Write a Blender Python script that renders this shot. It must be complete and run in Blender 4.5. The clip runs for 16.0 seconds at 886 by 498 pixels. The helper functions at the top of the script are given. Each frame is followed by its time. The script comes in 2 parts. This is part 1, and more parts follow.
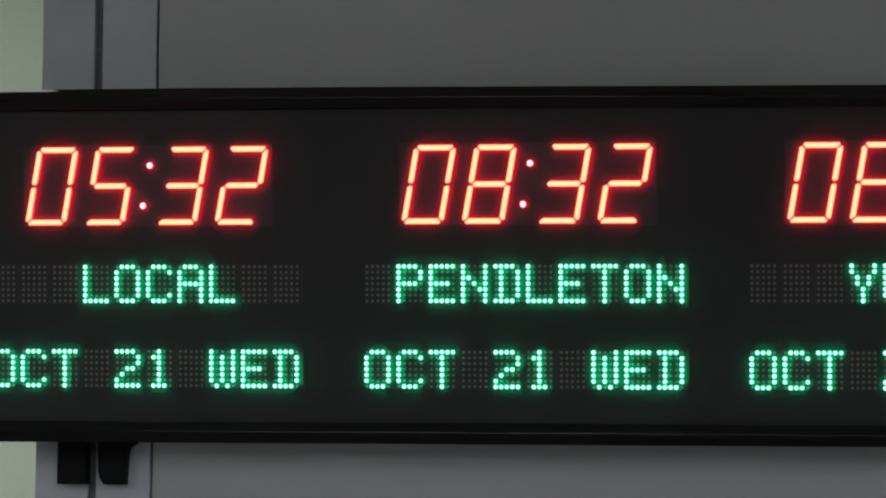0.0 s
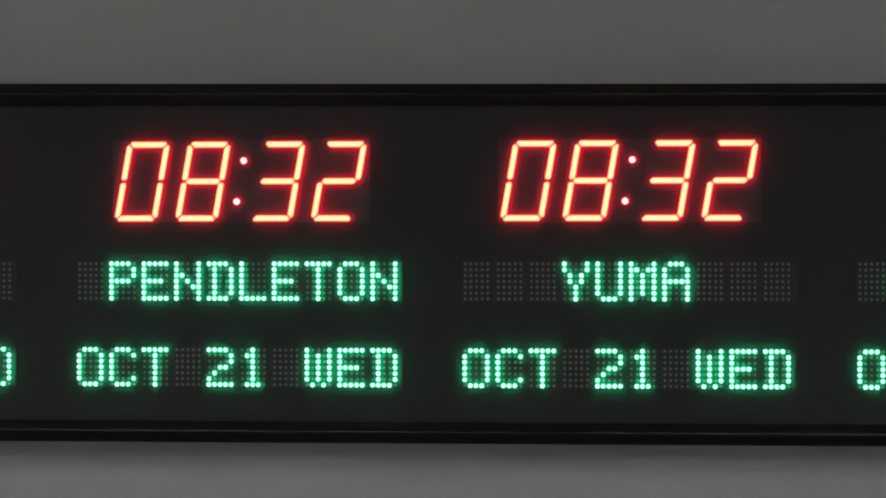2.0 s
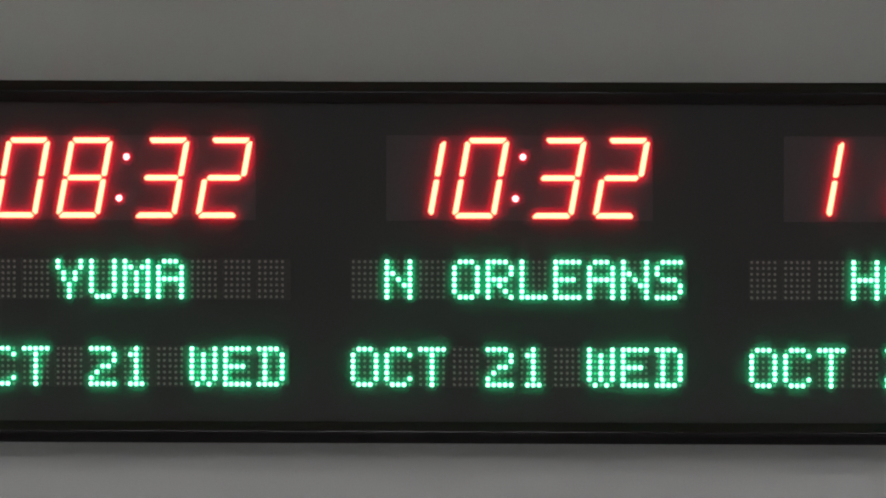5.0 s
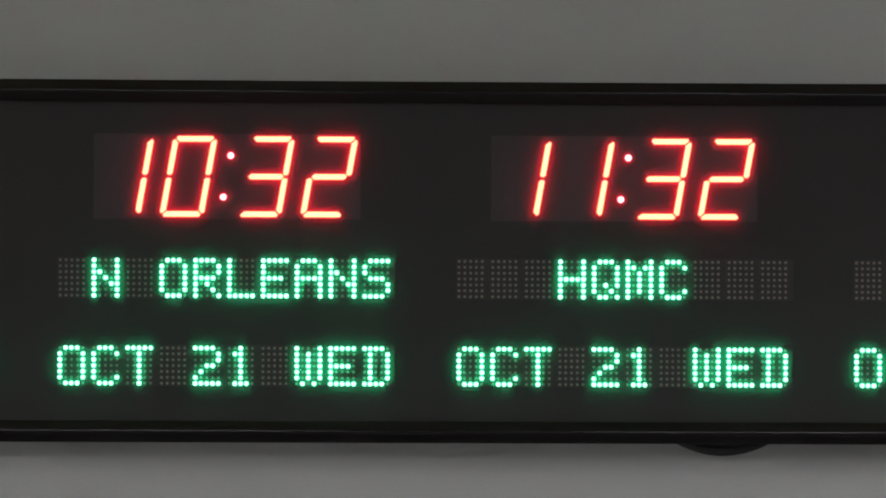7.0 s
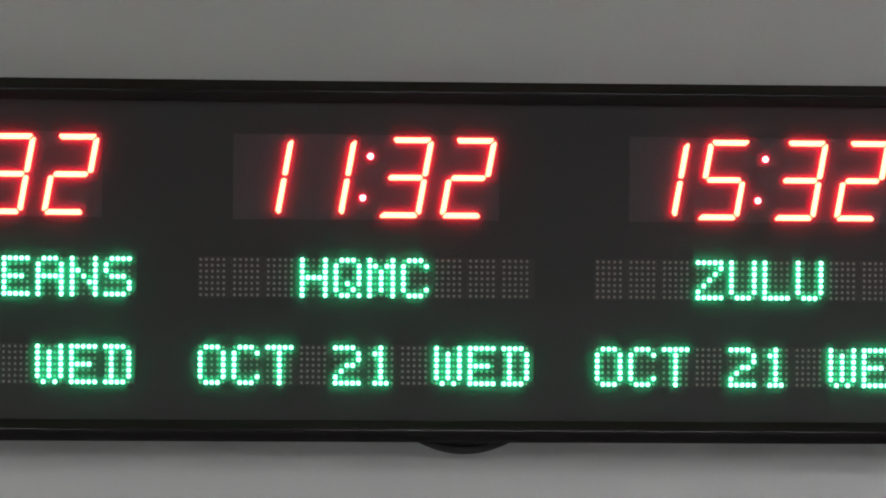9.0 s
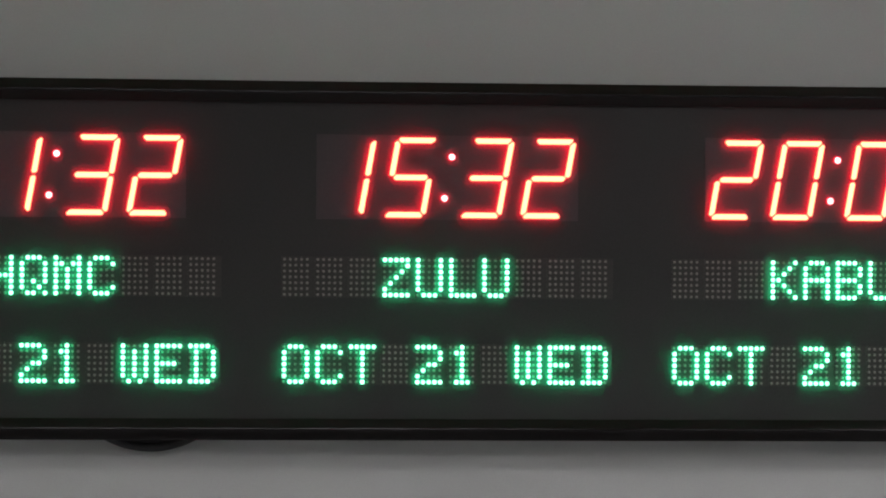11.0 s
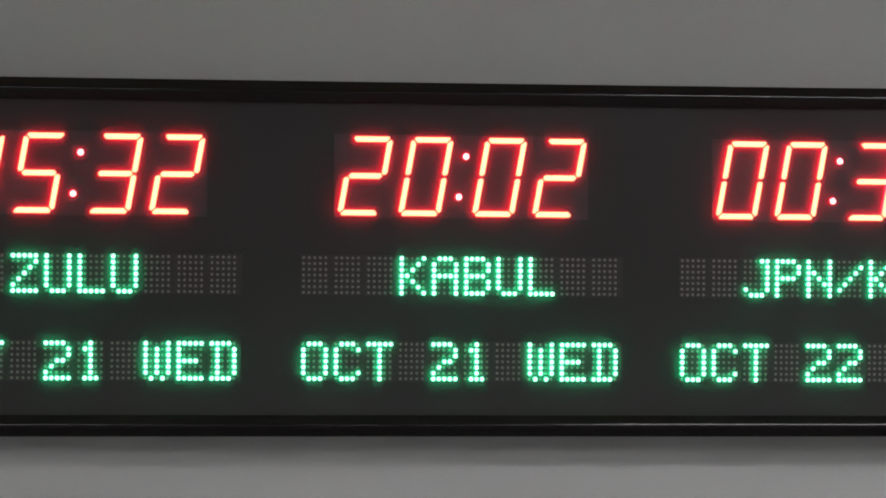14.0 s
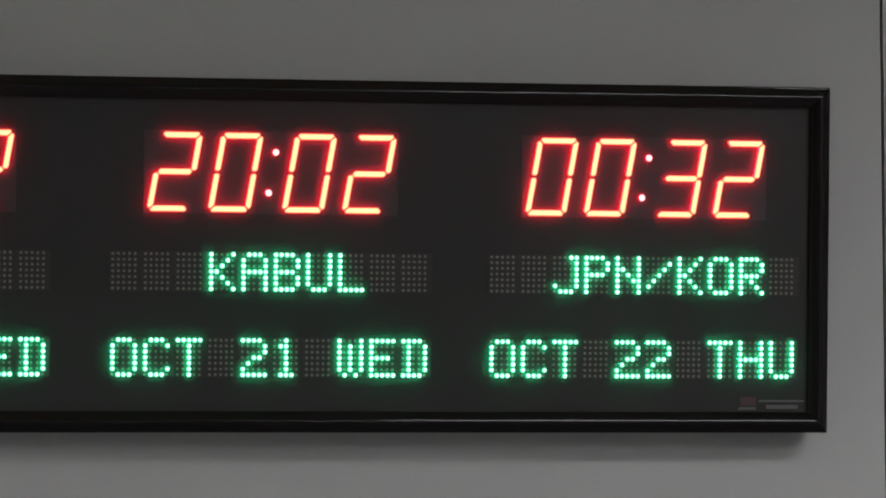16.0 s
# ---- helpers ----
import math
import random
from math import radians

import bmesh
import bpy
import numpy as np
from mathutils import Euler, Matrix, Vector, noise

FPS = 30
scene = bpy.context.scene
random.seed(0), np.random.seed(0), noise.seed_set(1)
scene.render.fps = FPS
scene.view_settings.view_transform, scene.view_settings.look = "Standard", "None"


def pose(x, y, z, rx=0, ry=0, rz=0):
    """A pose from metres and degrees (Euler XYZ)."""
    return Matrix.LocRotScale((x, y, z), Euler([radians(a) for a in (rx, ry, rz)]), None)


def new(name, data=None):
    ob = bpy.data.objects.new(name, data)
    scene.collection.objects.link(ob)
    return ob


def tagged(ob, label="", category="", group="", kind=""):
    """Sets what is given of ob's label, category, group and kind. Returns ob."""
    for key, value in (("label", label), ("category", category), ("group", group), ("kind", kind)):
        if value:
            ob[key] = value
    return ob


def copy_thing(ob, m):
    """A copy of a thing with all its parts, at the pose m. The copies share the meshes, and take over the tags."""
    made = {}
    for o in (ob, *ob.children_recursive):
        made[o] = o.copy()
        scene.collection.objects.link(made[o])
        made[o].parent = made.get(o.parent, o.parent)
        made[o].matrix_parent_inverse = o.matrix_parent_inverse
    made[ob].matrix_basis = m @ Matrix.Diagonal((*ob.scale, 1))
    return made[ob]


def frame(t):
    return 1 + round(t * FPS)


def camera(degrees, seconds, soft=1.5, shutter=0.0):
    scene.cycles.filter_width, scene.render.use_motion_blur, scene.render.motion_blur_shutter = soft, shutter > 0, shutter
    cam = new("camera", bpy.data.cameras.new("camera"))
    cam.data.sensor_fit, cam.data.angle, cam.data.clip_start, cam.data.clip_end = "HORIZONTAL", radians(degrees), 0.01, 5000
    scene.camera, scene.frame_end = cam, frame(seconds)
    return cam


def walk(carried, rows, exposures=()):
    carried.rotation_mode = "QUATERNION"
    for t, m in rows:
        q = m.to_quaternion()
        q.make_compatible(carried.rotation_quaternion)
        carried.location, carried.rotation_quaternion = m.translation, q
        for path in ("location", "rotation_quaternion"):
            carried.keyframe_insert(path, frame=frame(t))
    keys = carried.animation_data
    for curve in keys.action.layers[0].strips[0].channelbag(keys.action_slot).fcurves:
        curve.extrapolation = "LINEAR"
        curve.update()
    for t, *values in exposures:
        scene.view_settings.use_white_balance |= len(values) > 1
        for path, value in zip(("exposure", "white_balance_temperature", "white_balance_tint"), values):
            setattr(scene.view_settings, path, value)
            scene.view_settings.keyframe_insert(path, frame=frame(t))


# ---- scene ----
# One long LED time-zone clock on an office wall, seen by a camera that turns on the spot.
P = 0.49                      # width of one time zone on the clock
TILT = 3.6                    # degrees by which the clock leans forward from the wall
CLOCK = pose(0, -0.0865, 2.02, TILT, 0, 0)   # middle of the clock's face
EYE = ((4.330 - 4.5) * P, -12.0347 * P, 0.0025 * P)   # the eye, as the clock sees it

cam = camera(10.572, 16.0, soft=1.9)
# seconds; yaw, pitch and roll against the clock's face
ROWS = [
    (0.0, 12.001, 0.201, -0.092),
    (0.5, 11.525, 0.195, -0.055),
    (1.0, 10.583, 0.189, -0.097),
    (1.5, 9.645, 0.181, -0.030),
    (2.0, 8.575, 0.171, 0.027),
    (2.5, 7.487, 0.174, 0.068),
    (3.0, 6.682, 0.163, 0.013),
    (3.5, 5.670, 0.149, 0.058),
    (4.0, 4.581, 0.170, 0.048),
    (4.2, 4.133, 0.168, 0.060),
    (6.3, 0.374, 0.146, 0.215),
    (6.5, 0.049, 0.158, 0.231),
    (7.0, -0.971, 0.140, 0.227),
    (7.5, -1.809, 0.127, 0.304),
    (8.0, -2.545, 0.125, 0.342),
    (8.5, -3.318, 0.111, 0.377),
    (9.0, -4.059, 0.135, 0.391),
    (9.5, -5.031, 0.122, 0.419),
    (10.0, -6.174, 0.116, 0.354),
    (10.2, -6.505, 0.116, 0.360),
    (12.3, -9.943, 0.108, 0.470),
    (12.5, -10.251, 0.093, 0.475),
    (13.0, -10.972, 0.091, 0.494),
    (13.5, -11.627, 0.105, 0.453),
    (14.0, -12.242, 0.110, 0.467),
    (14.5, -12.867, 0.100, 0.533),
    (15.0, -13.614, 0.095, 0.564),
    (15.5, -14.232, 0.080, 0.586),
    (16.0, -14.519, 0.083, 0.563),
]
# seconds, stops, white balance
EXPOSURES = [
    (0.0, -0.06, 6080, 12.2), (0.5, 0.10, 6100, 12.2), (1.0, 0.32, 6200, 12.2), (1.5, 0.22, 6300, 12.2), (2.0, 0.18, 6350, 12.2),
    (2.5, 0.13, 6350, 12.2), (3.0, 0.42, 6400, 12.2), (3.5, 0.72, 6420, 12.2), (4.0, 0.70, 6450, 12.2), (6.5, 0.75, 6500, 12.2),
    (7.0, 0.62, 6500, 12.2), (7.5, 0.58, 6500, 12.2), (8.0, 0.64, 6500, 12.2), (8.5, 0.88, 6500, 12.2), (9.0, 1.05, 6450, 12.2),
    (9.5, 0.99, 6450, 12.2), (10.0, 0.85, 6500, 12.2), (12.5, 0.60, 6500, 11.4), (13.0, 0.52, 6500, 11.4), (13.5, 0.53, 6500, 11.4),
    (14.0, 0.67, 6500, 11.4), (14.5, 0.75, 6500, 11.4), (15.0, 0.60, 6500, 11.4), (15.5, 0.44, 6500, 11.4), (16.0, 0.28, 6500, 11.4),
]
walk(cam, [(t, CLOCK @ pose(*EYE) @ pose(0, 0, 0, 90 + pitch, 0, yaw) @ pose(0, 0, 0, 0, 0, roll)) for t, yaw, pitch, roll in ROWS], EXPOSURES)

# ---- world and light ----
NEAR_GLOW, FILL_GLOW = 16.0, 9.6
world = bpy.data.worlds.new("world")
scene.world = world
world.use_nodes = True
world.node_tree.nodes["Background"].inputs[0].default_value = (0.5, 0.52, 0.55, 1)
world.node_tree.nodes["Background"].inputs[1].default_value = 0.02


# ---- materials ----
def material(name, colour, rough=0.5, metal=0.0, spec=0.5, grain=0.0, grain_size=300.0, stain=0.0, stain_size=3.0, bump=0.0, glow=None, power=0.0, flicker=0.0):
    """A procedural surface with variation at two scales, and fine relief."""
    m = bpy.data.materials.new(name)
    m.use_nodes = True
    n, link = m.node_tree.nodes, m.node_tree.links
    b = n["Principled BSDF"]
    b.inputs["Base Color"].default_value = (*colour, 1)
    b.inputs["Roughness"].default_value = rough
    b.inputs["Metallic"].default_value = metal
    b.inputs["Specular IOR Level"].default_value = spec
    if glow:
        b.inputs["Emission Color"].default_value = (*glow, 1)
        b.inputs["Emission Strength"].default_value = power
        if flicker:
            # no two diodes are quite equally bright
            r = n.new("ShaderNodeMapRange")
            r.inputs["To Min"].default_value, r.inputs["To Max"].default_value = power * (1 - flicker), power * (1 + flicker)
            link.new(n.new("ShaderNodeNewGeometry").outputs["Random Per Island"], r.inputs["Value"])
            link.new(r.outputs["Result"], b.inputs["Emission Strength"])
    if grain or stain or bump:
        tc = n.new("ShaderNodeTexCoord")
        fine = n.new("ShaderNodeTexNoise")
        fine.inputs["Scale"].default_value = grain_size
        fine.inputs["Detail"].default_value = 4
        link.new(tc.outputs["Object"], fine.inputs["Vector"])
        wide = n.new("ShaderNodeTexNoise")
        wide.inputs["Scale"].default_value = stain_size
        wide.inputs["Detail"].default_value = 5
        link.new(tc.outputs["Object"], wide.inputs["Vector"])
        def spread(tex, amount):
            r = n.new("ShaderNodeMapRange")
            r.inputs["From Min"].default_value, r.inputs["From Max"].default_value = 0.3, 0.7
            r.inputs["To Min"].default_value, r.inputs["To Max"].default_value = 1 - amount, 1 + amount
            link.new(tex.outputs["Fac"], r.inputs["Value"])
            return r.outputs["Result"]
        mul = n.new("ShaderNodeMath")
        mul.operation = "MULTIPLY"
        link.new(spread(fine, grain), mul.inputs[0])
        link.new(spread(wide, stain), mul.inputs[1])
        col = n.new("ShaderNodeVectorMath")
        col.operation = "SCALE"
        col.inputs[0].default_value = colour
        link.new(mul.outputs[0], col.inputs["Scale"])
        link.new(col.outputs[0], b.inputs["Base Color"])
        rr = n.new("ShaderNodeMath")
        rr.operation = "MULTIPLY"
        rr.inputs[1].default_value = rough
        link.new(spread(wide, min(0.3, stain + grain)), rr.inputs[0])
        link.new(rr.outputs[0], b.inputs["Roughness"])
        if bump:
            bp = n.new("ShaderNodeBump")
            bp.inputs["Strength"].default_value = bump
            bp.inputs["Distance"].default_value = 0.001
            link.new(fine.outputs["Fac"], bp.inputs["Height"])
            link.new(bp.outputs[0], b.inputs["Normal"])
    return m


WALL = material("grey_wall_paint", (0.36, 0.36, 0.357), 0.75, grain=0.03, grain_size=420, stain=0.035, stain_size=2.2, bump=0.12)
POST = material("grey_metal_post", (0.37, 0.38, 0.40), 0.45, grain=0.02, grain_size=200, stain=0.03, stain_size=6, bump=0.05)
GREEN_WALL = material("pale_green_wall_paint", (0.69, 0.76, 0.61), 0.8, grain=0.03, grain_size=300, stain=0.03, bump=0.12)
JOINT = material("black_joint_rubber", (0.012, 0.012, 0.013), 0.7, grain=0.2, grain_size=200)
# unseen end wall, kept dark so that the frame mirrors little light
FAR_WALL = material("dark_unseen_wall", (0.20, 0.20, 0.205), 0.8, grain=0.03, grain_size=300, stain=0.04, bump=0.12)
GASKET = material("dark_grey_gasket", (0.10, 0.10, 0.107), 0.6, grain=0.15, grain_size=200)
CEILING = material("white_ceiling_tile", (0.78, 0.78, 0.76), 0.9, grain=0.08, grain_size=90, stain=0.02, bump=0.3)
FLOOR = material("dark_grey_carpet", (0.17, 0.17, 0.175), 0.95, grain=0.25, grain_size=260, stain=0.08, bump=0.6)
# the slight red in this black stands in for the digits' glow
FRAME = material("black_enamel_frame", (0.0045, 0.0034, 0.0034), 0.10, spec=0.22, grain=0.03, grain_size=120, stain=0.04, stain_size=8)
FACE = material("dark_smoked_face", (0.0206, 0.0196, 0.0200), 0.6, spec=0.2, grain=0.1, grain_size=350, stain=0.12, stain_size=4, bump=0.02)
# dark grey module with some of the segments' red glow put into its colour
PLATE = material("dark_red_glow_module", (0.040, 0.033, 0.036), 0.6, spec=0.2, grain=0.08, grain_size=300, stain=0.1)
MATRIX = material("dark_matrix_module", (0.029, 0.027, 0.026), 0.6, spec=0.2, grain=0.1, grain_size=300, stain=0.1)
UNLIT = material("unlit_grey_led", (0.112, 0.099, 0.092), 0.5, grain=0.1, grain_size=200)
# core and rim tints imitate glare; the undercut flanks are added to cast halos
RED_CORE = material("red_led_core", (0.1, 0.02, 0.02), 0.4, glow=(1.0, 0.70, 0.32), power=1.30)
RED_RIM = material("red_led_rim", (0.1, 0.01, 0.01), 0.4, glow=(1.0, 0.004, 0.03), power=0.5)
RED_HALO = material("red_halo_flank", (0.1, 0.01, 0.01), 0.4, glow=(1.0, 0.008, 0.03), power=24.0)
RED_BODY = material("red_led_body", (0.1, 0.02, 0.02), 0.4, glow=(1.0, 0.48, 0.20), power=1.25)
COLON_CORE = material("colon_led_core", (0.1, 0.05, 0.05), 0.4, glow=(1.0, 0.80, 0.78), power=1.2)
GREEN_CORE = material("green_led_core", (0.02, 0.1, 0.06), 0.4, glow=(0.78, 1.0, 0.95), power=1.5, flicker=0.16)
GREEN_BODY = material("green_led_body", (0.02, 0.1, 0.06), 0.4, glow=(0.52, 1.0, 0.84), power=1.25, flicker=0.16)
GREEN_RIM = material("green_led_rim", (0.01, 0.1, 0.05), 0.4, glow=(0.01, 1.0, 0.42), power=0.45)
GREEN_HALO = material("green_halo_flank", (0.01, 0.1, 0.05), 0.4, glow=(0.0, 1.0, 0.36), power=21.0)
BLACK_PLASTIC = material("black_plastic", (0.004, 0.004, 0.0045), 0.6, spec=0.09, grain=0.15, grain_size=150, bump=0.05)
CABLE = material("black_rubber_cable", (0.016, 0.016, 0.018), 0.6, spec=0.3, grain=0.1, grain_size=150)
# white of the sliver that stands in for a highlight on the frame
GLINT_WHITE = material("painted_glint_white", (0.88, 0.88, 0.87), 0.2, grain=0.03, grain_size=200)
RED_PRINT = material("dull_red_print", (0.042, 0.009, 0.011), 0.5, grain=0.1)
GREY_PRINT = material("grey_print", (0.070, 0.070, 0.070), 0.5, grain=0.1)
TROFFER = material("white_enamel", (0.75, 0.75, 0.75), 0.4, grain=0.02)
NEAR_DIFFUSER = material("lit_diffuser", (0.8, 0.8, 0.8), 0.5, glow=(0.955, 0.945, 0.95), power=NEAR_GLOW)
# weaker glow for the lights added as fill
FILL_DIFFUSER = material("fill_lit_diffuser", (0.8, 0.8, 0.8), 0.5, glow=(0.955, 0.945, 0.95), power=FILL_GLOW)


# ---- building helpers ----
def mesh_of(name, verts, faces, mats, slots=None, smooth=False):
    me = bpy.data.meshes.new(name)
    me.from_pydata(verts, [], faces)
    for m in mats:
        me.materials.append(m)
    if slots:
        me.polygons.foreach_set("material_index", slots)
    if smooth:
        me.polygons.foreach_set("use_smooth", [True] * len(me.polygons))
    me.update()
    return me


def finish(bm, name, mats):
    bmesh.ops.recalc_face_normals(bm, faces=bm.faces)
    me = bpy.data.meshes.new(name)
    bm.to_mesh(me)
    bm.free()
    for m in mats:
        me.materials.append(m)
    return me


def box_bm(lo, hi, bevel=0.0, segments=2):
    bm = bmesh.new()
    bmesh.ops.create_cube(bm, size=1, matrix=Matrix.LocRotScale([(a + b) / 2 for a, b in zip(lo, hi)], None, [b - a for a, b in zip(lo, hi)]))
    if bevel:
        bmesh.ops.bevel(bm, geom=bm.edges[:], offset=bevel, segments=segments, affect="EDGES", profile=0.5)
    return bm


def part(name, me, parent, label="", m=None):
    ob = new(name, me)
    ob.parent = parent
    if m is not None:
        ob.matrix_basis = m
    if label:
        ob["label"] = label
    return ob


def box_part(name, lo, hi, mat, parent, bevel=0.0, label=""):
    return part(name, finish(box_bm(lo, hi, bevel), name, [mat]), parent, label)


def box_thing(name, lo, hi, mat, bevel=0.0):
    return new(name, finish(box_bm(lo, hi, bevel), name, [mat]))


def empty(name, m=None):
    ob = new(name)
    if m is not None:
        ob.matrix_basis = m
    return ob


def extruded(outline, y0, y1, bevel=0.0):
    """A plate whose outline lies in x and z, from y0 (front) to y1 (back)."""
    bm = bmesh.new()
    front = bm.faces.new([bm.verts.new((x, y0, z)) for x, z in outline])
    back = bmesh.ops.extrude_face_region(bm, geom=[front])
    bmesh.ops.translate(bm, verts=[v for v in back["geom"] if isinstance(v, bmesh.types.BMVert)], vec=(0, y1 - y0, 0))
    if bevel:
        bmesh.ops.bevel(bm, geom=[e for e in bm.edges if all(abs(v.co.y - y0) < 1e-6 for v in e.verts)], offset=bevel, segments=2, affect="EDGES", profile=0.5)
    return bm


# ---- the room ----
XL, XR, YB, TOP, BACK = -4.7, 3.8, -8.2, 2.75, 0.9
tagged(box_thing("floor", (XL - 0.1, YB - 0.1, -0.12), (XR + 0.1, BACK + 0.1, 0), FLOOR), "dark grey carpeted office floor", "floor", kind="structure")

# the north wall: a dark backing with wall panels and metal posts on it
SEAM_L, SEAM_R, POST_L = -1.737, 2.0693, -1.893
wall_north = tagged(box_thing("wall_north", (POST_L + 0.002, 0.02, 0), (XR + 0.1, 0.14, TOP), JOINT), "grey painted panel wall with thin dark seams", "wall", kind="structure")
box_part("wall_panel", (SEAM_L + 0.0014, 0, 0.0), (SEAM_R - 0.0019, 0.0198, TOP), WALL, wall_north, 0.0012)
box_part("wall_panel", (SEAM_R + 0.0019, 0, 0.0), (XR, 0.0198, TOP), WALL, wall_north, 0.0012)
box_part("post", (-1.8115, -0.001, 0.0), (SEAM_L - 0.0014, 0.0198, TOP), POST, wall_north, 0.002, "grey metal partition post")
box_part("post", (POST_L, -0.001, 0.0), (-1.8215, 0.0198, TOP), POST, wall_north, 0.002, "grey metal partition post")
box_part("gasket", (-1.8212, 0.006, 0.0), (-1.8118, 0.0198, TOP), GASKET, wall_north, 0.0, "dark grey rubber gasket")
box_part("wall_panel", (POST_L + 0.002, 0.1402, 0.0), (XR, 0.155, TOP), GREEN_WALL, wall_north, 0.0, "pale green painted wall panel")
tagged(box_thing("wall_alcove", (XL - 0.14, BACK, 0), (-0.4, BACK + 0.12, TOP), GREEN_WALL), "pale green painted wall behind the partition's end", "wall", kind="structure")
tagged(box_thing("wall_alcove_side", (-0.52, 0.156, 0), (-0.4, BACK - 0.001, TOP), GREEN_WALL), "pale green painted side wall", "wall", kind="structure")

tagged(box_thing("wall_west", (XL - 0.14, YB, 0), (XL, BACK - 0.001, TOP), GREEN_WALL), "pale green painted side wall", "wall", kind="structure")
tagged(box_thing("wall_east", (XR, YB, 0), (XR + 0.14, 0.0195, TOP), WALL), "grey painted side wall", "wall", kind="structure")
tagged(box_thing("wall_south", (XL - 0.14, YB - 0.14, 0), (XR + 0.14, YB, TOP), FAR_WALL), "unseen dark grey end wall", "wall", kind="structure")
tagged(box_thing("ceiling", (XL - 0.14, YB - 0.14, TOP + 0.002), (XR + 0.14, BACK + 0.14, TOP + 0.1), CEILING), "white tiled office ceiling", "ceiling", kind="structure")

# ceiling lights, all out of view: an enamel tray with a lit diffuser
def ceiling_light(diffuser):
    ob = empty("ceiling_light")
    for lo, hi in (((-0.61, -0.31, -0.02), (0.61, -0.29, 0)), ((-0.61, 0.29, -0.02), (0.61, 0.31, 0)), ((-0.61, -0.29, -0.02), (-0.59, 0.29, 0)), ((0.59, -0.29, -0.02), (0.61, 0.29, 0))):
        box_part("frame_rail", lo, hi, TROFFER, ob, 0.002)
    box_part("diffuser", (-0.589, -0.289, -0.014), (0.589, 0.289, -0.002), diffuser, ob, 0.0, "lit white acrylic diffuser")
    return tagged(ob, "unseen white recessed fluorescent ceiling light, switched on", "ceiling light", "ceiling lights in rows")


# the far rows, the left one and the alcove's are added as fill
for diffuser, places in ((NEAR_DIFFUSER, [(2.54, -2.2), (-3.55, -2.5)]), (FILL_DIFFUSER, [(x, y) for y in (-4.3, -6.6) for x in (-2.3, -0.75, 0.95, 2.8)] + [(-3.5, 0.25)])):
    light = ceiling_light(diffuser)
    light.matrix_basis = pose(*places[0], TOP)
    for lx, ly in places[1:]:
        copy_thing(light, pose(lx, ly, TOP))


# ---- the clock ----
L2, H_TOP, H_BOT = 1.9595, 0.4560 * P, -0.4560 * P     # half length, top and bottom edges of the frame
MID = -0.044                                           # height of the face's middle in zone units
clock = tagged(empty("time_zone_clock", CLOCK), "long black LED wall clock showing eight time zones", "wall clock")

# frame: four mitred rails; the profile runs from the back edge over a bead to the face
PROFILE = [(0.0, 0.060), (0.0, -0.0052), (0.0004, -0.0058), (0.0010, -0.0060), (0.0022, -0.0060), (0.0030, -0.0064)]
PROFILE += [(0.0135 + 0.0090 * math.sin(radians(a)), -0.0036 - 0.0090 * math.cos(radians(a))) for a in range(-42, 31, 6)]
PROFILE += [(0.0267, -0.0064), (0.0267, 0.004), (0.004, 0.060)]


def rail(name, a, b, inward, bow=None):
    """A mitred rail between the corners a and b; inward is the way to the face's middle, bow its slight sag along x."""
    along = (Vector(b) - Vector(a)).normalized()
    steps, k = (24 if bow else 1), len(PROFILE)
    bm, rings = bmesh.new(), []
    for i in range(steps + 1):
        ring = []
        for u, y in PROFILE:
            p0, p1 = Vector(a) + Vector(inward) * u + along * u, Vector(b) + Vector(inward) * u - along * u
            p = p0.lerp(p1, i / steps)
            ring.append(bm.verts.new((p.x, y, p.y + (bow(p.x) if bow else 0))))
        rings.append(ring)
    for r, q in zip(rings, rings[1:]):
        for i in range(k):
            bm.faces.new((r[i], r[(i + 1) % k], q[(i + 1) % k], q[i]))
    bm.faces.new(rings[0][::-1])
    bm.faces.new(rings[-1])
    me = finish(bm, name, [FRAME])
    me.polygons.foreach_set("use_smooth", [len(p.vertices) == 4 for p in me.polygons])
    me.set_sharp_from_angle(angle=radians(38))
    return part(name, me, clock, "glossy black frame rail with a rounded crest")


def top_bow(x):
    u = max(x / P - 0.5, -3.6)
    return P * (0.0008 * u * u - 0.0008 * u - 0.0045)


rail("frame_rail", (-L2, H_TOP), (L2, H_TOP), (0, -1), top_bow)
rail("frame_rail", (-L2, H_BOT), (L2, H_BOT), (0, 1))
rail("frame_rail", (-L2, H_BOT), (-L2, H_TOP), (1, 0))
rail("frame_rail", (L2, H_BOT), (L2, H_TOP), (-1, 0))
box_part("face", (-L2 + 0.024, 0.0, H_BOT + 0.024), (L2 - 0.024, 0.004, H_TOP - 0.024), FACE, clock, 0.0, "dark smoked face panel")
box_part("housing", (-L2 + 0.006, 0.0045, H_BOT + 0.006), (L2 - 0.006, 0.07, H_TOP - 0.006), BLACK_PLASTIC, clock, 0.003)

# digits: seven slanted segments, each a bright bar with a red rim and undercut flanks added to cast a halo
SLANT = 0.1772
D_TOP, D_MID, D_BOT = 0.2618 - MID, 0.1677 - MID, 0.0733 - MID
D_WIDE = 0.0967
SEGMENTS = {"0": "abcdef", "1": "bc", "2": "abged", "3": "abgcd", "5": "afgcd", "8": "abcdefg"}


def slanted(x, z):
    """A point of a digit in metres; x from the middle line of its left bars, z in zone units."""
    return (x + (z - D_MID) * SLANT) * P, z * P


HALF = 0.0086                 # half the thickness of a segment


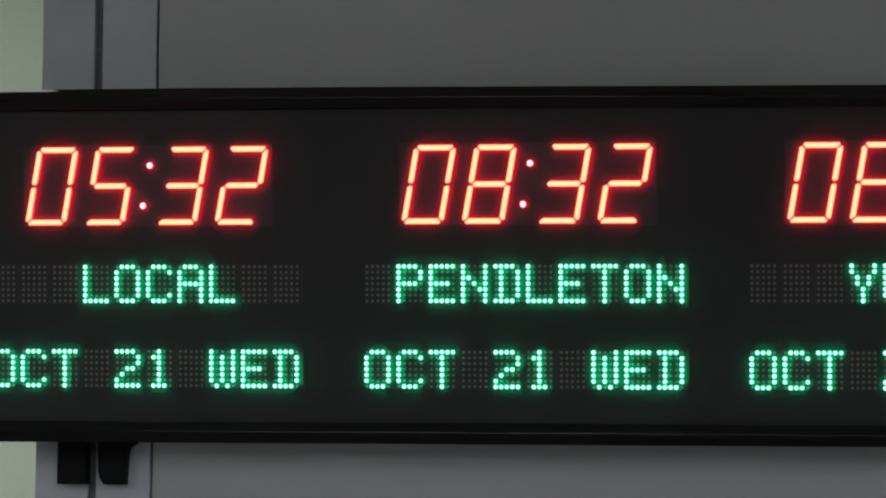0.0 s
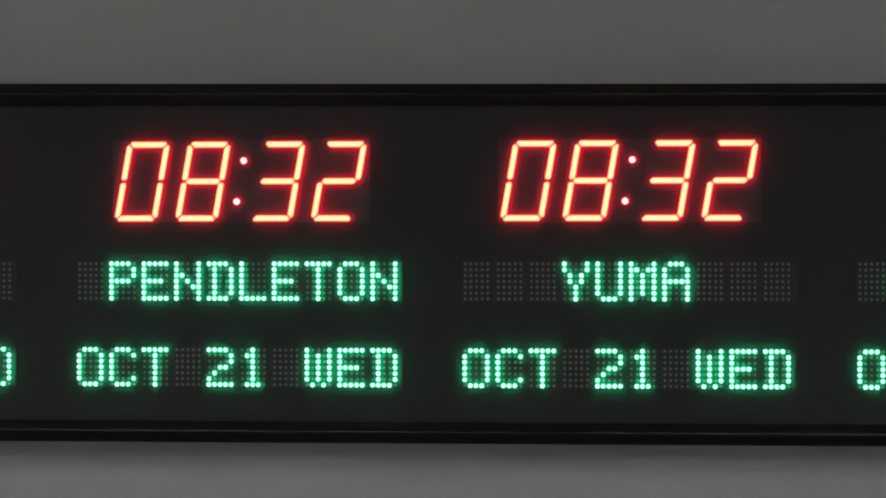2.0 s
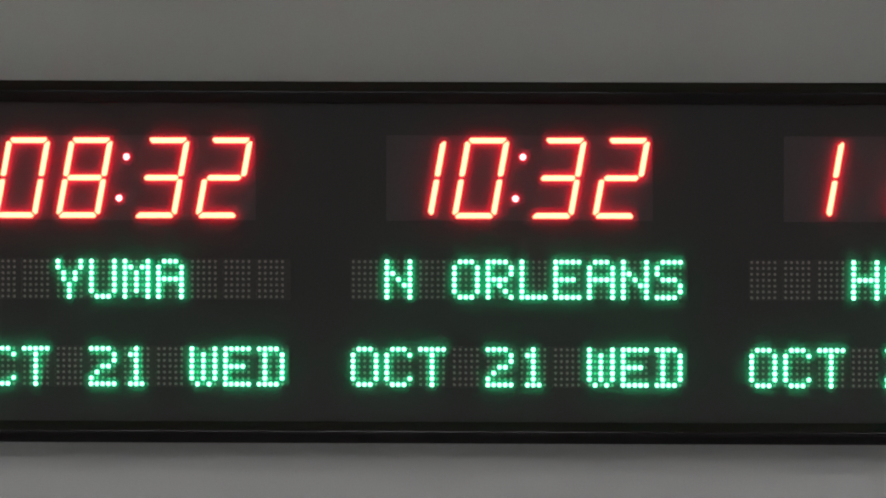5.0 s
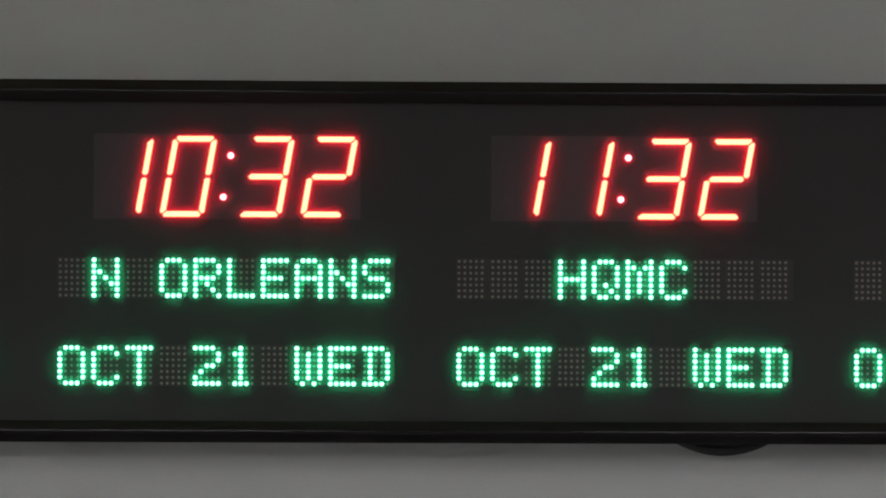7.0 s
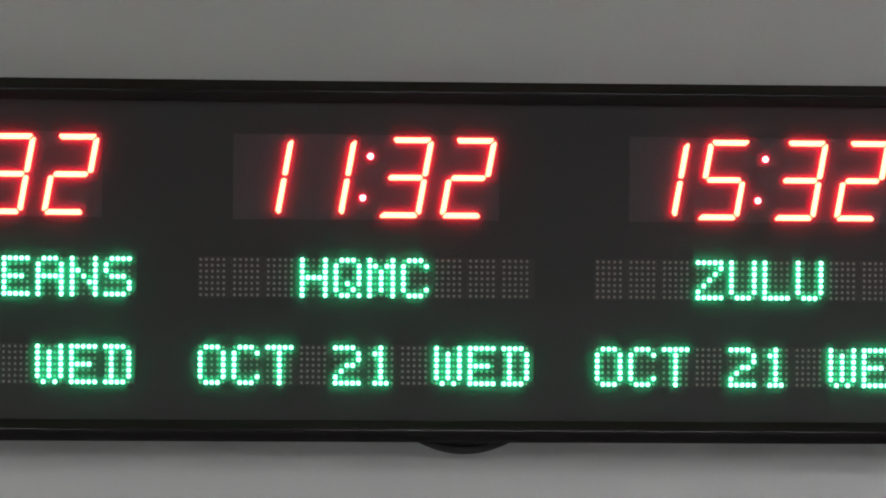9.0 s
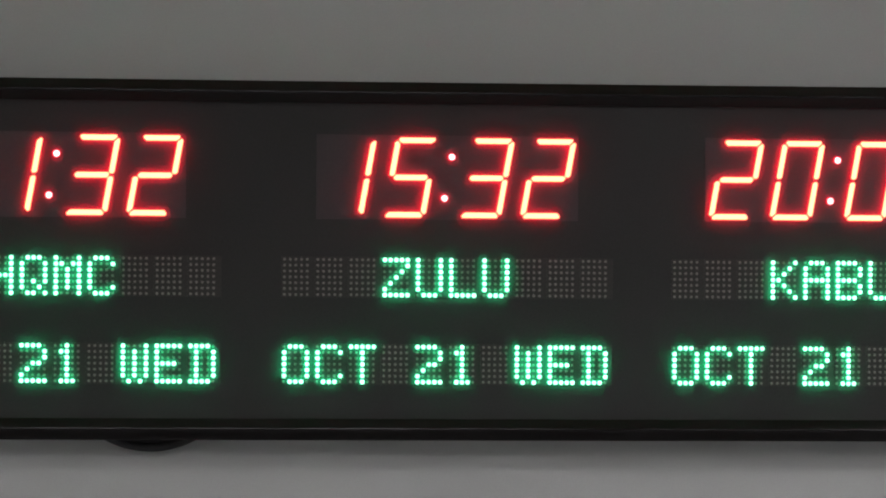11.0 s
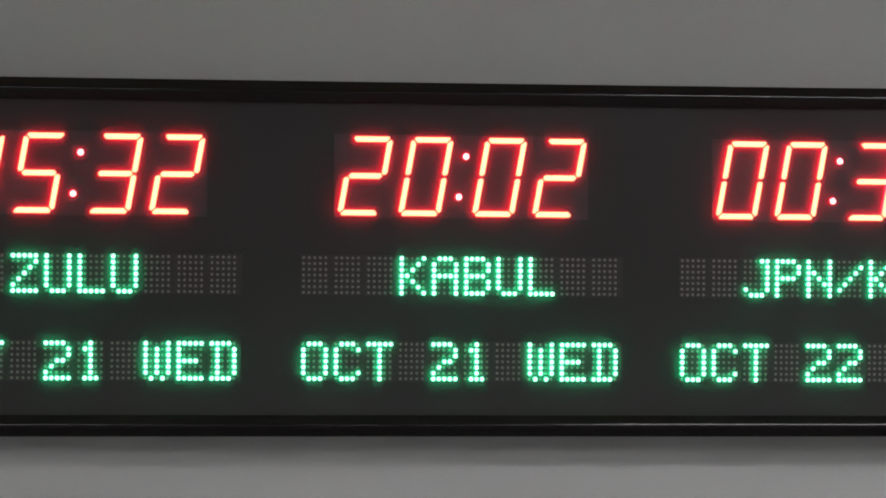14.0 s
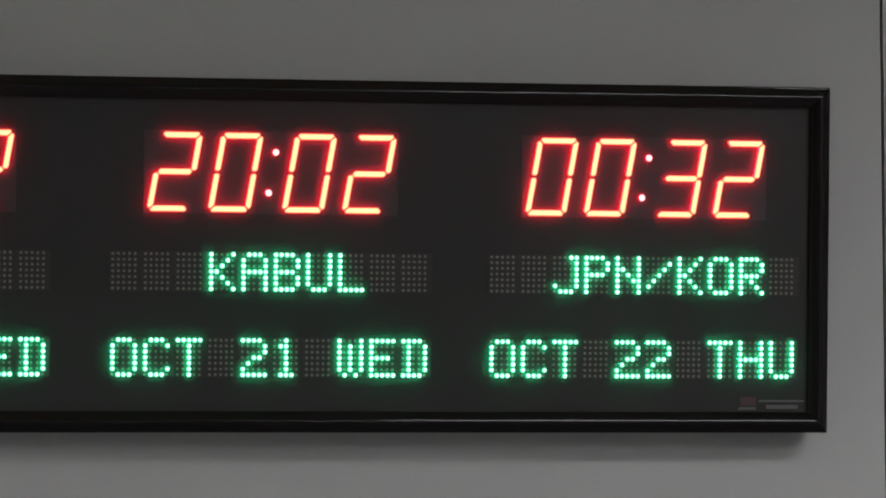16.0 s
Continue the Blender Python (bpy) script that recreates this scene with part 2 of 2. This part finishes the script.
def bar(key):
    """The outline of one segment, its ends mitred at the digit's corners and blunt at its waist."""
    w, h, g = D_WIDE, HALF, 0.0003
    if key == "g":
        end = [(0.40 * h, 0.12 * h), (0.62 * h, 0.50 * h), (1.15 * h, h)]
        left = [(x, D_MID - z) for x, z in reversed(end)] + [(x, D_MID + z) for x, z in end]
        return left + [(w - x, z) for x, z in reversed(left)]
    if key in "ad":
        z0, way = (D_TOP, 1) if key == "a" else (D_BOT, -1)
        end = [(1.05 * h + g, -h), (0.50 * h + g, -0.50 * h), (g - 0.02 * h, 0.06 * h), (g + 0.08 * h, 0.60 * h), (0.50 * h, h)]
        left = [(x, z0 + way * z) for x, z in end]
        return left + [(w - x, z) for x, z in reversed(left)]
    x0, out = (0, -1) if key in "fe" else (w, 1)
    z0, way = (D_TOP, -1) if key in "fb" else (D_BOT, 1)
    corner = [(-h, 1.05 * h + g), (-0.50 * h, 0.50 * h + g), (0.06 * h, g - 0.02 * h), (0.58 * h, 0.14 * h), (h, 0.58 * h)]
    waist = [(h, 0.95 * h), (0.72 * h, 0.48 * h), (0.38 * h, 0.26 * h), (-0.38 * h, 0.26 * h), (-0.72 * h, 0.48 * h), (-h, 0.95 * h)]
    return [(x0 + out * x, z0 + way * z) for x, z in corner] + [(x0 + out * x, D_MID - way * z) for x, z in waist]


def shrunk(outline, by):
    """The outline drawn in by that much on all sides."""
    pts = [Vector(p) for p in outline]
    area = sum(p.x * q.y - q.x * p.y for p, q in zip(pts, pts[1:] + pts[:1]))
    turn = 1 if area > 0 else -1
    res = []
    for i, p in enumerate(pts):
        a, b = (p - pts[i - 1]).normalized(), (pts[(i + 1) % len(pts)] - p).normalized()
        na, nb = Vector((-a.y, a.x)) * turn, Vector((-b.y, b.x)) * turn
        res.append(p + (na + nb) * (by / (1 + na.dot(nb))))
    return [tuple(p) for p in res]


def segment_mesh(key):
    outline = bar(key)
    k, verts = len(outline), []
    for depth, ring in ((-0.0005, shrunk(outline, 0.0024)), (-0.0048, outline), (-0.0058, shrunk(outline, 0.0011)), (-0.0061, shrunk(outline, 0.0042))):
        for x, z in ring:
            px, pz = slanted(x, z)
            verts.append((px, depth, pz))
    bm = bmesh.new()
    vs = [bm.verts.new(v) for v in verts]
    for r in (0, k, 2 * k):
        for i in range(k):
            bm.faces.new([vs[n] for n in (r + i, r + (i + 1) % k, r + k + (i + 1) % k, r + k + i)])
    bm.faces.new(vs[3 * k:])
    me = finish(bm, "segment", [RED_HALO, RED_RIM, RED_BODY, RED_CORE])
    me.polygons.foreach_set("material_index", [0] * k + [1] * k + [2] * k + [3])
    return me


SEG_MESH = {k: segment_mesh(k) for k in "abcdefg"}
bm = extruded([(-0.0313 * P, (D_BOT - 0.0125) * P), (0.1275 * P, (D_BOT - 0.0125) * P), (0.1275 * P, (D_TOP + 0.0135) * P), (-0.0313 * P, (D_TOP + 0.0135) * P)], -0.0005, 0.001)
PLATE_MESH = finish(bm, "digit_module", [PLATE])


def dome(x, z, base, height, foot, wide, cap, sides, core=0.6):
    """One LED: a flank that widens from the board, a sloping rim, a body and a core a little proud of it."""
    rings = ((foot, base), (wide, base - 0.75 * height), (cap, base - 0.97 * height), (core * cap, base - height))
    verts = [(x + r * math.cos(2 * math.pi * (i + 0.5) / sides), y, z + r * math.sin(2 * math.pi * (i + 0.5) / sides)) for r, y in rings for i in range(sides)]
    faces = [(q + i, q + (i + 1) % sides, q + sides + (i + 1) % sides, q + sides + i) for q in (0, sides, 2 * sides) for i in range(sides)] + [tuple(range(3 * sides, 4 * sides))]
    return verts, faces, [0] * sides + [1] * sides + [2] * sides + [3]


COLON_MESH = mesh_of("colon_dot", *dome(0, 0, -0.0005, 0.0046, 0.0038, 0.0050, 0.0041, 16)[:2], [RED_HALO, RED_RIM, COLON_CORE], [0] * 16 + [1] * 16 + [2] * 17)
COLON_PLATE = finish(extruded([(-0.0265 * P, (D_BOT - 0.0125) * P), (0.0092 * P, (D_BOT - 0.0125) * P), (0.0092 * P, (D_TOP + 0.0135) * P), (-0.0265 * P, (D_TOP + 0.0135) * P)], -0.0005, 0.001), "colon_module", [PLATE])

# dot-matrix characters
GLYPHS = {
    "A": ".###. #...# #...# ##### #...# #...# #...#", "B": "####. #...# #...# ####. #...# #...# ####.", "C": ".###. #...# #.... #.... #.... #...# .###.",
    "D": "####. .#..# .#..# .#..# .#..# .#..# ####.", "E": "##### #.... #.... ####. #.... #.... #####", "H": "#...# #...# #...# ##### #...# #...# #...#",
    "J": "...## ....# ....# ....# ....# #...# .###.", "K": "#...# #..#. #.#.. ##... #.#.. #..#. #...#", "L": "#.... #.... #.... #.... #.... #.... #####",
    "M": "#...# ##.## #.#.# #.#.# #.#.# #.#.# #...#", "N": "#...# #...# ##..# #.#.# #..## #...# #...#", "O": ".###. #...# #...# #...# #...# #...# .###.",
    "P": "####. #...# #...# ####. #.... #.... #....", "Q": ".###. #...# #...# #...# #.#.# #..#. .##.#", "R": "####. #...# #...# ####. #.#.. #..#. #...#",
    "S": ".#### #.... #.... .###. ....# ....# ####.", "T": "##### ..#.. ..#.. ..#.. ..#.. ..#.. ..#..", "U": "#...# #...# #...# #...# #...# #...# .###.",
    "W": "#...# #.#.# #.#.# #.#.# #.#.# #.#.# .#.#.", "Y": "#...# #...# .#.#. .#.#. ..#.. ..#.. ..#..", "Z": "##### ....# ...#. ..#.. .#... #.... #####",
    "1": "..#.. .##.. ..#.. ..#.. ..#.. ..#.. .###.", "2": "####. ....# ....# ..##. .#... #.... #####", "/": "..... ....# ...#. ..#.. .#... #.... .....", " ": "..... ..... ..... ..... ..... ..... .....",
}
CHAR, DOT_X, DOT_Z = 0.0849 * P, 0.0145 * P, 0.01478 * P


def dots_mesh(name, cells, height, foot, wide, cap, mats, sides):
    verts, faces, slots = [], [], []
    for c, r in cells:
        n0 = len(verts)
        v, f, m = dome(c * DOT_X, -r * DOT_Z, -0.0010, height, foot, wide, cap, sides)
        verts += v
        faces += [tuple(n0 + i for i in one) for one in f]
        slots += [min(i, len(mats) - 1) for i in m]
    return mesh_of(name, verts, faces, mats, slots)


GLYPH_MESHES = {}
for ch, rows in GLYPHS.items():
    grid = rows.split()
    lit = [(c, r) for r in range(7) for c in range(5) if grid[r][c] == "#"]
    dark = [(c, r) for r in range(7) for c in range(5) if grid[r][c] != "#"]
    GLYPH_MESHES[ch] = (dots_mesh("lit_dots", lit, 0.0042, 0.0024, 0.0034, 0.0029, [GREEN_HALO, GREEN_RIM, GREEN_BODY, GREEN_CORE], 8) if lit else None, dots_mesh("unlit_dots", dark, 0.0006, 0.0020, 0.0020, 0.0015, [UNLIT], 6))
bm = extruded([(-0.5 * DOT_X, -6.5 * DOT_Z), (4.5 * DOT_X + 0.0059, -6.5 * DOT_Z), (4.5 * DOT_X + 0.0059, 0.5 * DOT_Z), (-0.5 * DOT_X, 0.5 * DOT_Z)], -0.0010, 0.001, 0.0001)
CELL_MESH = finish(bm, "character_module", [MATRIX])


def text_line(text, x, z):
    for i, ch in enumerate(text):
        cell = part("character_module", CELL_MESH, clock, "", pose(x + i * CHAR, 0, z))
        lit, dark = GLYPH_MESHES[ch]
        if lit:
            part("lit_dots", lit, cell, "bright green LED dots")
        part("unlit_dots", dark, cell, "unlit grey LED dots")


# the digit modules of a few zones sit a hair off their places
SEATING = {1: (0.0014, 0.0), 4: (-0.0014, -0.0020), 5: (-0.0006, -0.0016), 6: (-0.0020, 0.0)}
ZONES = [("0532", "   LOCAL", "OCT 21 WED"), ("0832", " PENDLETON", "OCT 21 WED"), ("0832", "   YUMA", "OCT 21 WED"), ("1032", " N ORLEANS", "OCT 21 WED"), ("1132", "   HQMC", "OCT 21 WED"), ("1532", "   ZULU", "OCT 21 WED"), ("2002", "   KABUL", "OCT 21 WED"), ("0032", "  JPN/KOR", "OCT 22 THU")]
for k, (time_text, place_text, date_text) in enumerate(ZONES):
    zx = (k + 1 - 4.5) * P - (0.003 if k == 0 else 0)
    sx, sz = (v * P for v in SEATING.get(k, (0.0, 0.0)))
    for digit, dx in zip(time_text, (-0.3126, -0.1540, 0.0402, 0.1990)):
        module = part("digit_module", PLATE_MESH, clock, "", pose(zx + sx + dx * P, 0, sz))
        for key in SEGMENTS[digit]:
            part("segment", SEG_MESH[key], module, "glowing red LED segment")
    part("colon_module", COLON_PLATE, clock, "", pose(zx + sx, 0, sz))
    part("colon_dot", COLON_MESH, clock, "glowing red LED dot", pose(zx + sx, 0, sz + (0.2205 - MID) * P))
    part("colon_dot", COLON_MESH, clock, "glowing red LED dot", pose(zx + sx - 0.0184 * P, 0, sz + (0.1160 - MID) * P))
    mx = zx + (-0.4275 + 0.001 * (k - 2)) * P
    text_line(place_text.ljust(10), mx, (-0.0430 - MID) * P)
    text_line(date_text, mx, (-0.2632 - MID) * P)

# maker's mark at the lower right, as plain shapes
def mark(x0, x1, z0, z1, mat, name):
    box_part(name, ((x0 - 4.5) * P, -0.0009, (z0 - MID) * P), ((x1 - 4.5) * P, 0.0005, (z1 - MID) * P), mat, clock)


mark(8.262, 8.304, -0.4290, -0.4060, RED_PRINT, "printed_badge")
mark(8.256, 8.304, -0.4400, -0.4330, GREY_PRINT, "printed_bar")
mark(8.314, 8.438, -0.4190, -0.4140, GREY_PRINT, "printed_bar")
mark(8.333, 8.420, -0.4370, -0.4270, GREY_PRINT, "printed_bar")

# ---- things round the clock ----
bm = extruded([(-1.8580, 1.744), (-1.8190, 1.744), (-1.8190, 1.83), (-1.8575, 1.83)], -0.020, -0.0012, 0.0015)
tagged(new("bracket", finish(bm, "bracket", [BLACK_PLASTIC])), "square black plastic bracket on a grey metal post", "bracket", "brackets under the clock")
bm = extruded([(-1.7955, 1.744), (-1.7680, 1.744), (-1.7655, 1.786), (-1.7630, 1.792), (-1.7540, 1.797), (-1.7540, 1.83), (-1.8050, 1.83), (-1.8035, 1.762), (-1.8005, 1.751)], -0.020, -0.0012, 0.0015)
tagged(new("bracket", finish(bm, "bracket", [BLACK_PLASTIC])), "black plastic bracket with a rounded corner on a grey metal post", "bracket", "brackets under the clock")


def hanging_cable():
    """Three strands of cable that hang out in a loop below the clock, close to the wall."""
    cx, sides, steps = (5.240 - 4.5) * P * 1.008, 10, 32
    bm = bmesh.new()
    for low, r, y in ((1.7832, 0.0060, -0.032), (1.7905, 0.0058, -0.029), (1.7978, 0.0056, -0.027)):
        half, rise, rings = 0.080, 0.0300 + (1.7832 - low), []
        for i in range(steps + 1):
            s = -1 + 2 * i / steps
            p = Vector((cx + half * s, y, low + r + rise * s * s))
            t = Vector((half, 0, 2 * rise * s)).normalized()
            up = Vector((-t.z, 0, t.x))
            rings.append([bm.verts.new(p + r * (math.cos(a) * up + math.sin(a) * Vector((0, 1, 0)))) for a in [2 * math.pi * j / sides for j in range(sides)]])
        for a, b in zip(rings, rings[1:]):
            for j in range(sides):
                bm.faces.new((a[j], a[(j + 1) % sides], b[(j + 1) % sides], b[j]))
        bm.faces.new(rings[0])
        bm.faces.new(rings[-1][::-1])
    me = finish(bm, "power_cable", [CABLE])
    me.polygons.foreach_set("use_smooth", [True] * len(me.polygons))
    return tagged(new("power_cable", me), "black cable loop hanging from under the wall clock", "cable")


hanging_cable()


def top_glint():
    """A thin white sliver, put in for the glint on the clock's top edge, that ends in a tapered tip."""
    x0, x1, steps, sides = -L2 + 0.02, (0.748 - 4.5) * P, 24, 8
    bm, rings = bmesh.new(), []
    for i in range(steps + 1):
        f = i / steps
        r = 0.0017 * min(1.0, (1 - f) * 6 + 0.25)
        x = x0 + (x1 - x0) * f
        c = CLOCK @ Vector((x, -0.006 - r, H_TOP + top_bow(x) - 0.0018))
        rings.append([bm.verts.new(c + r * Vector((0, math.cos(a), math.sin(a)))) for a in [2 * math.pi * k / sides for k in range(sides)]])
    for a, b in zip(rings, rings[1:]):
        for k in range(sides):
            bm.faces.new((a[k], a[(k + 1) % sides], b[(k + 1) % sides], b[k]))
    bm.faces.new(rings[0])
    bm.faces.new(rings[-1][::-1])
    me = finish(bm, "edge_glint", [GLINT_WHITE])
    me.polygons.foreach_set("use_smooth", [True] * len(me.polygons))
    return tagged(new("edge_glint", me), "thin white sliver standing in for a glint on the clock's top edge", "cable")


top_glint()
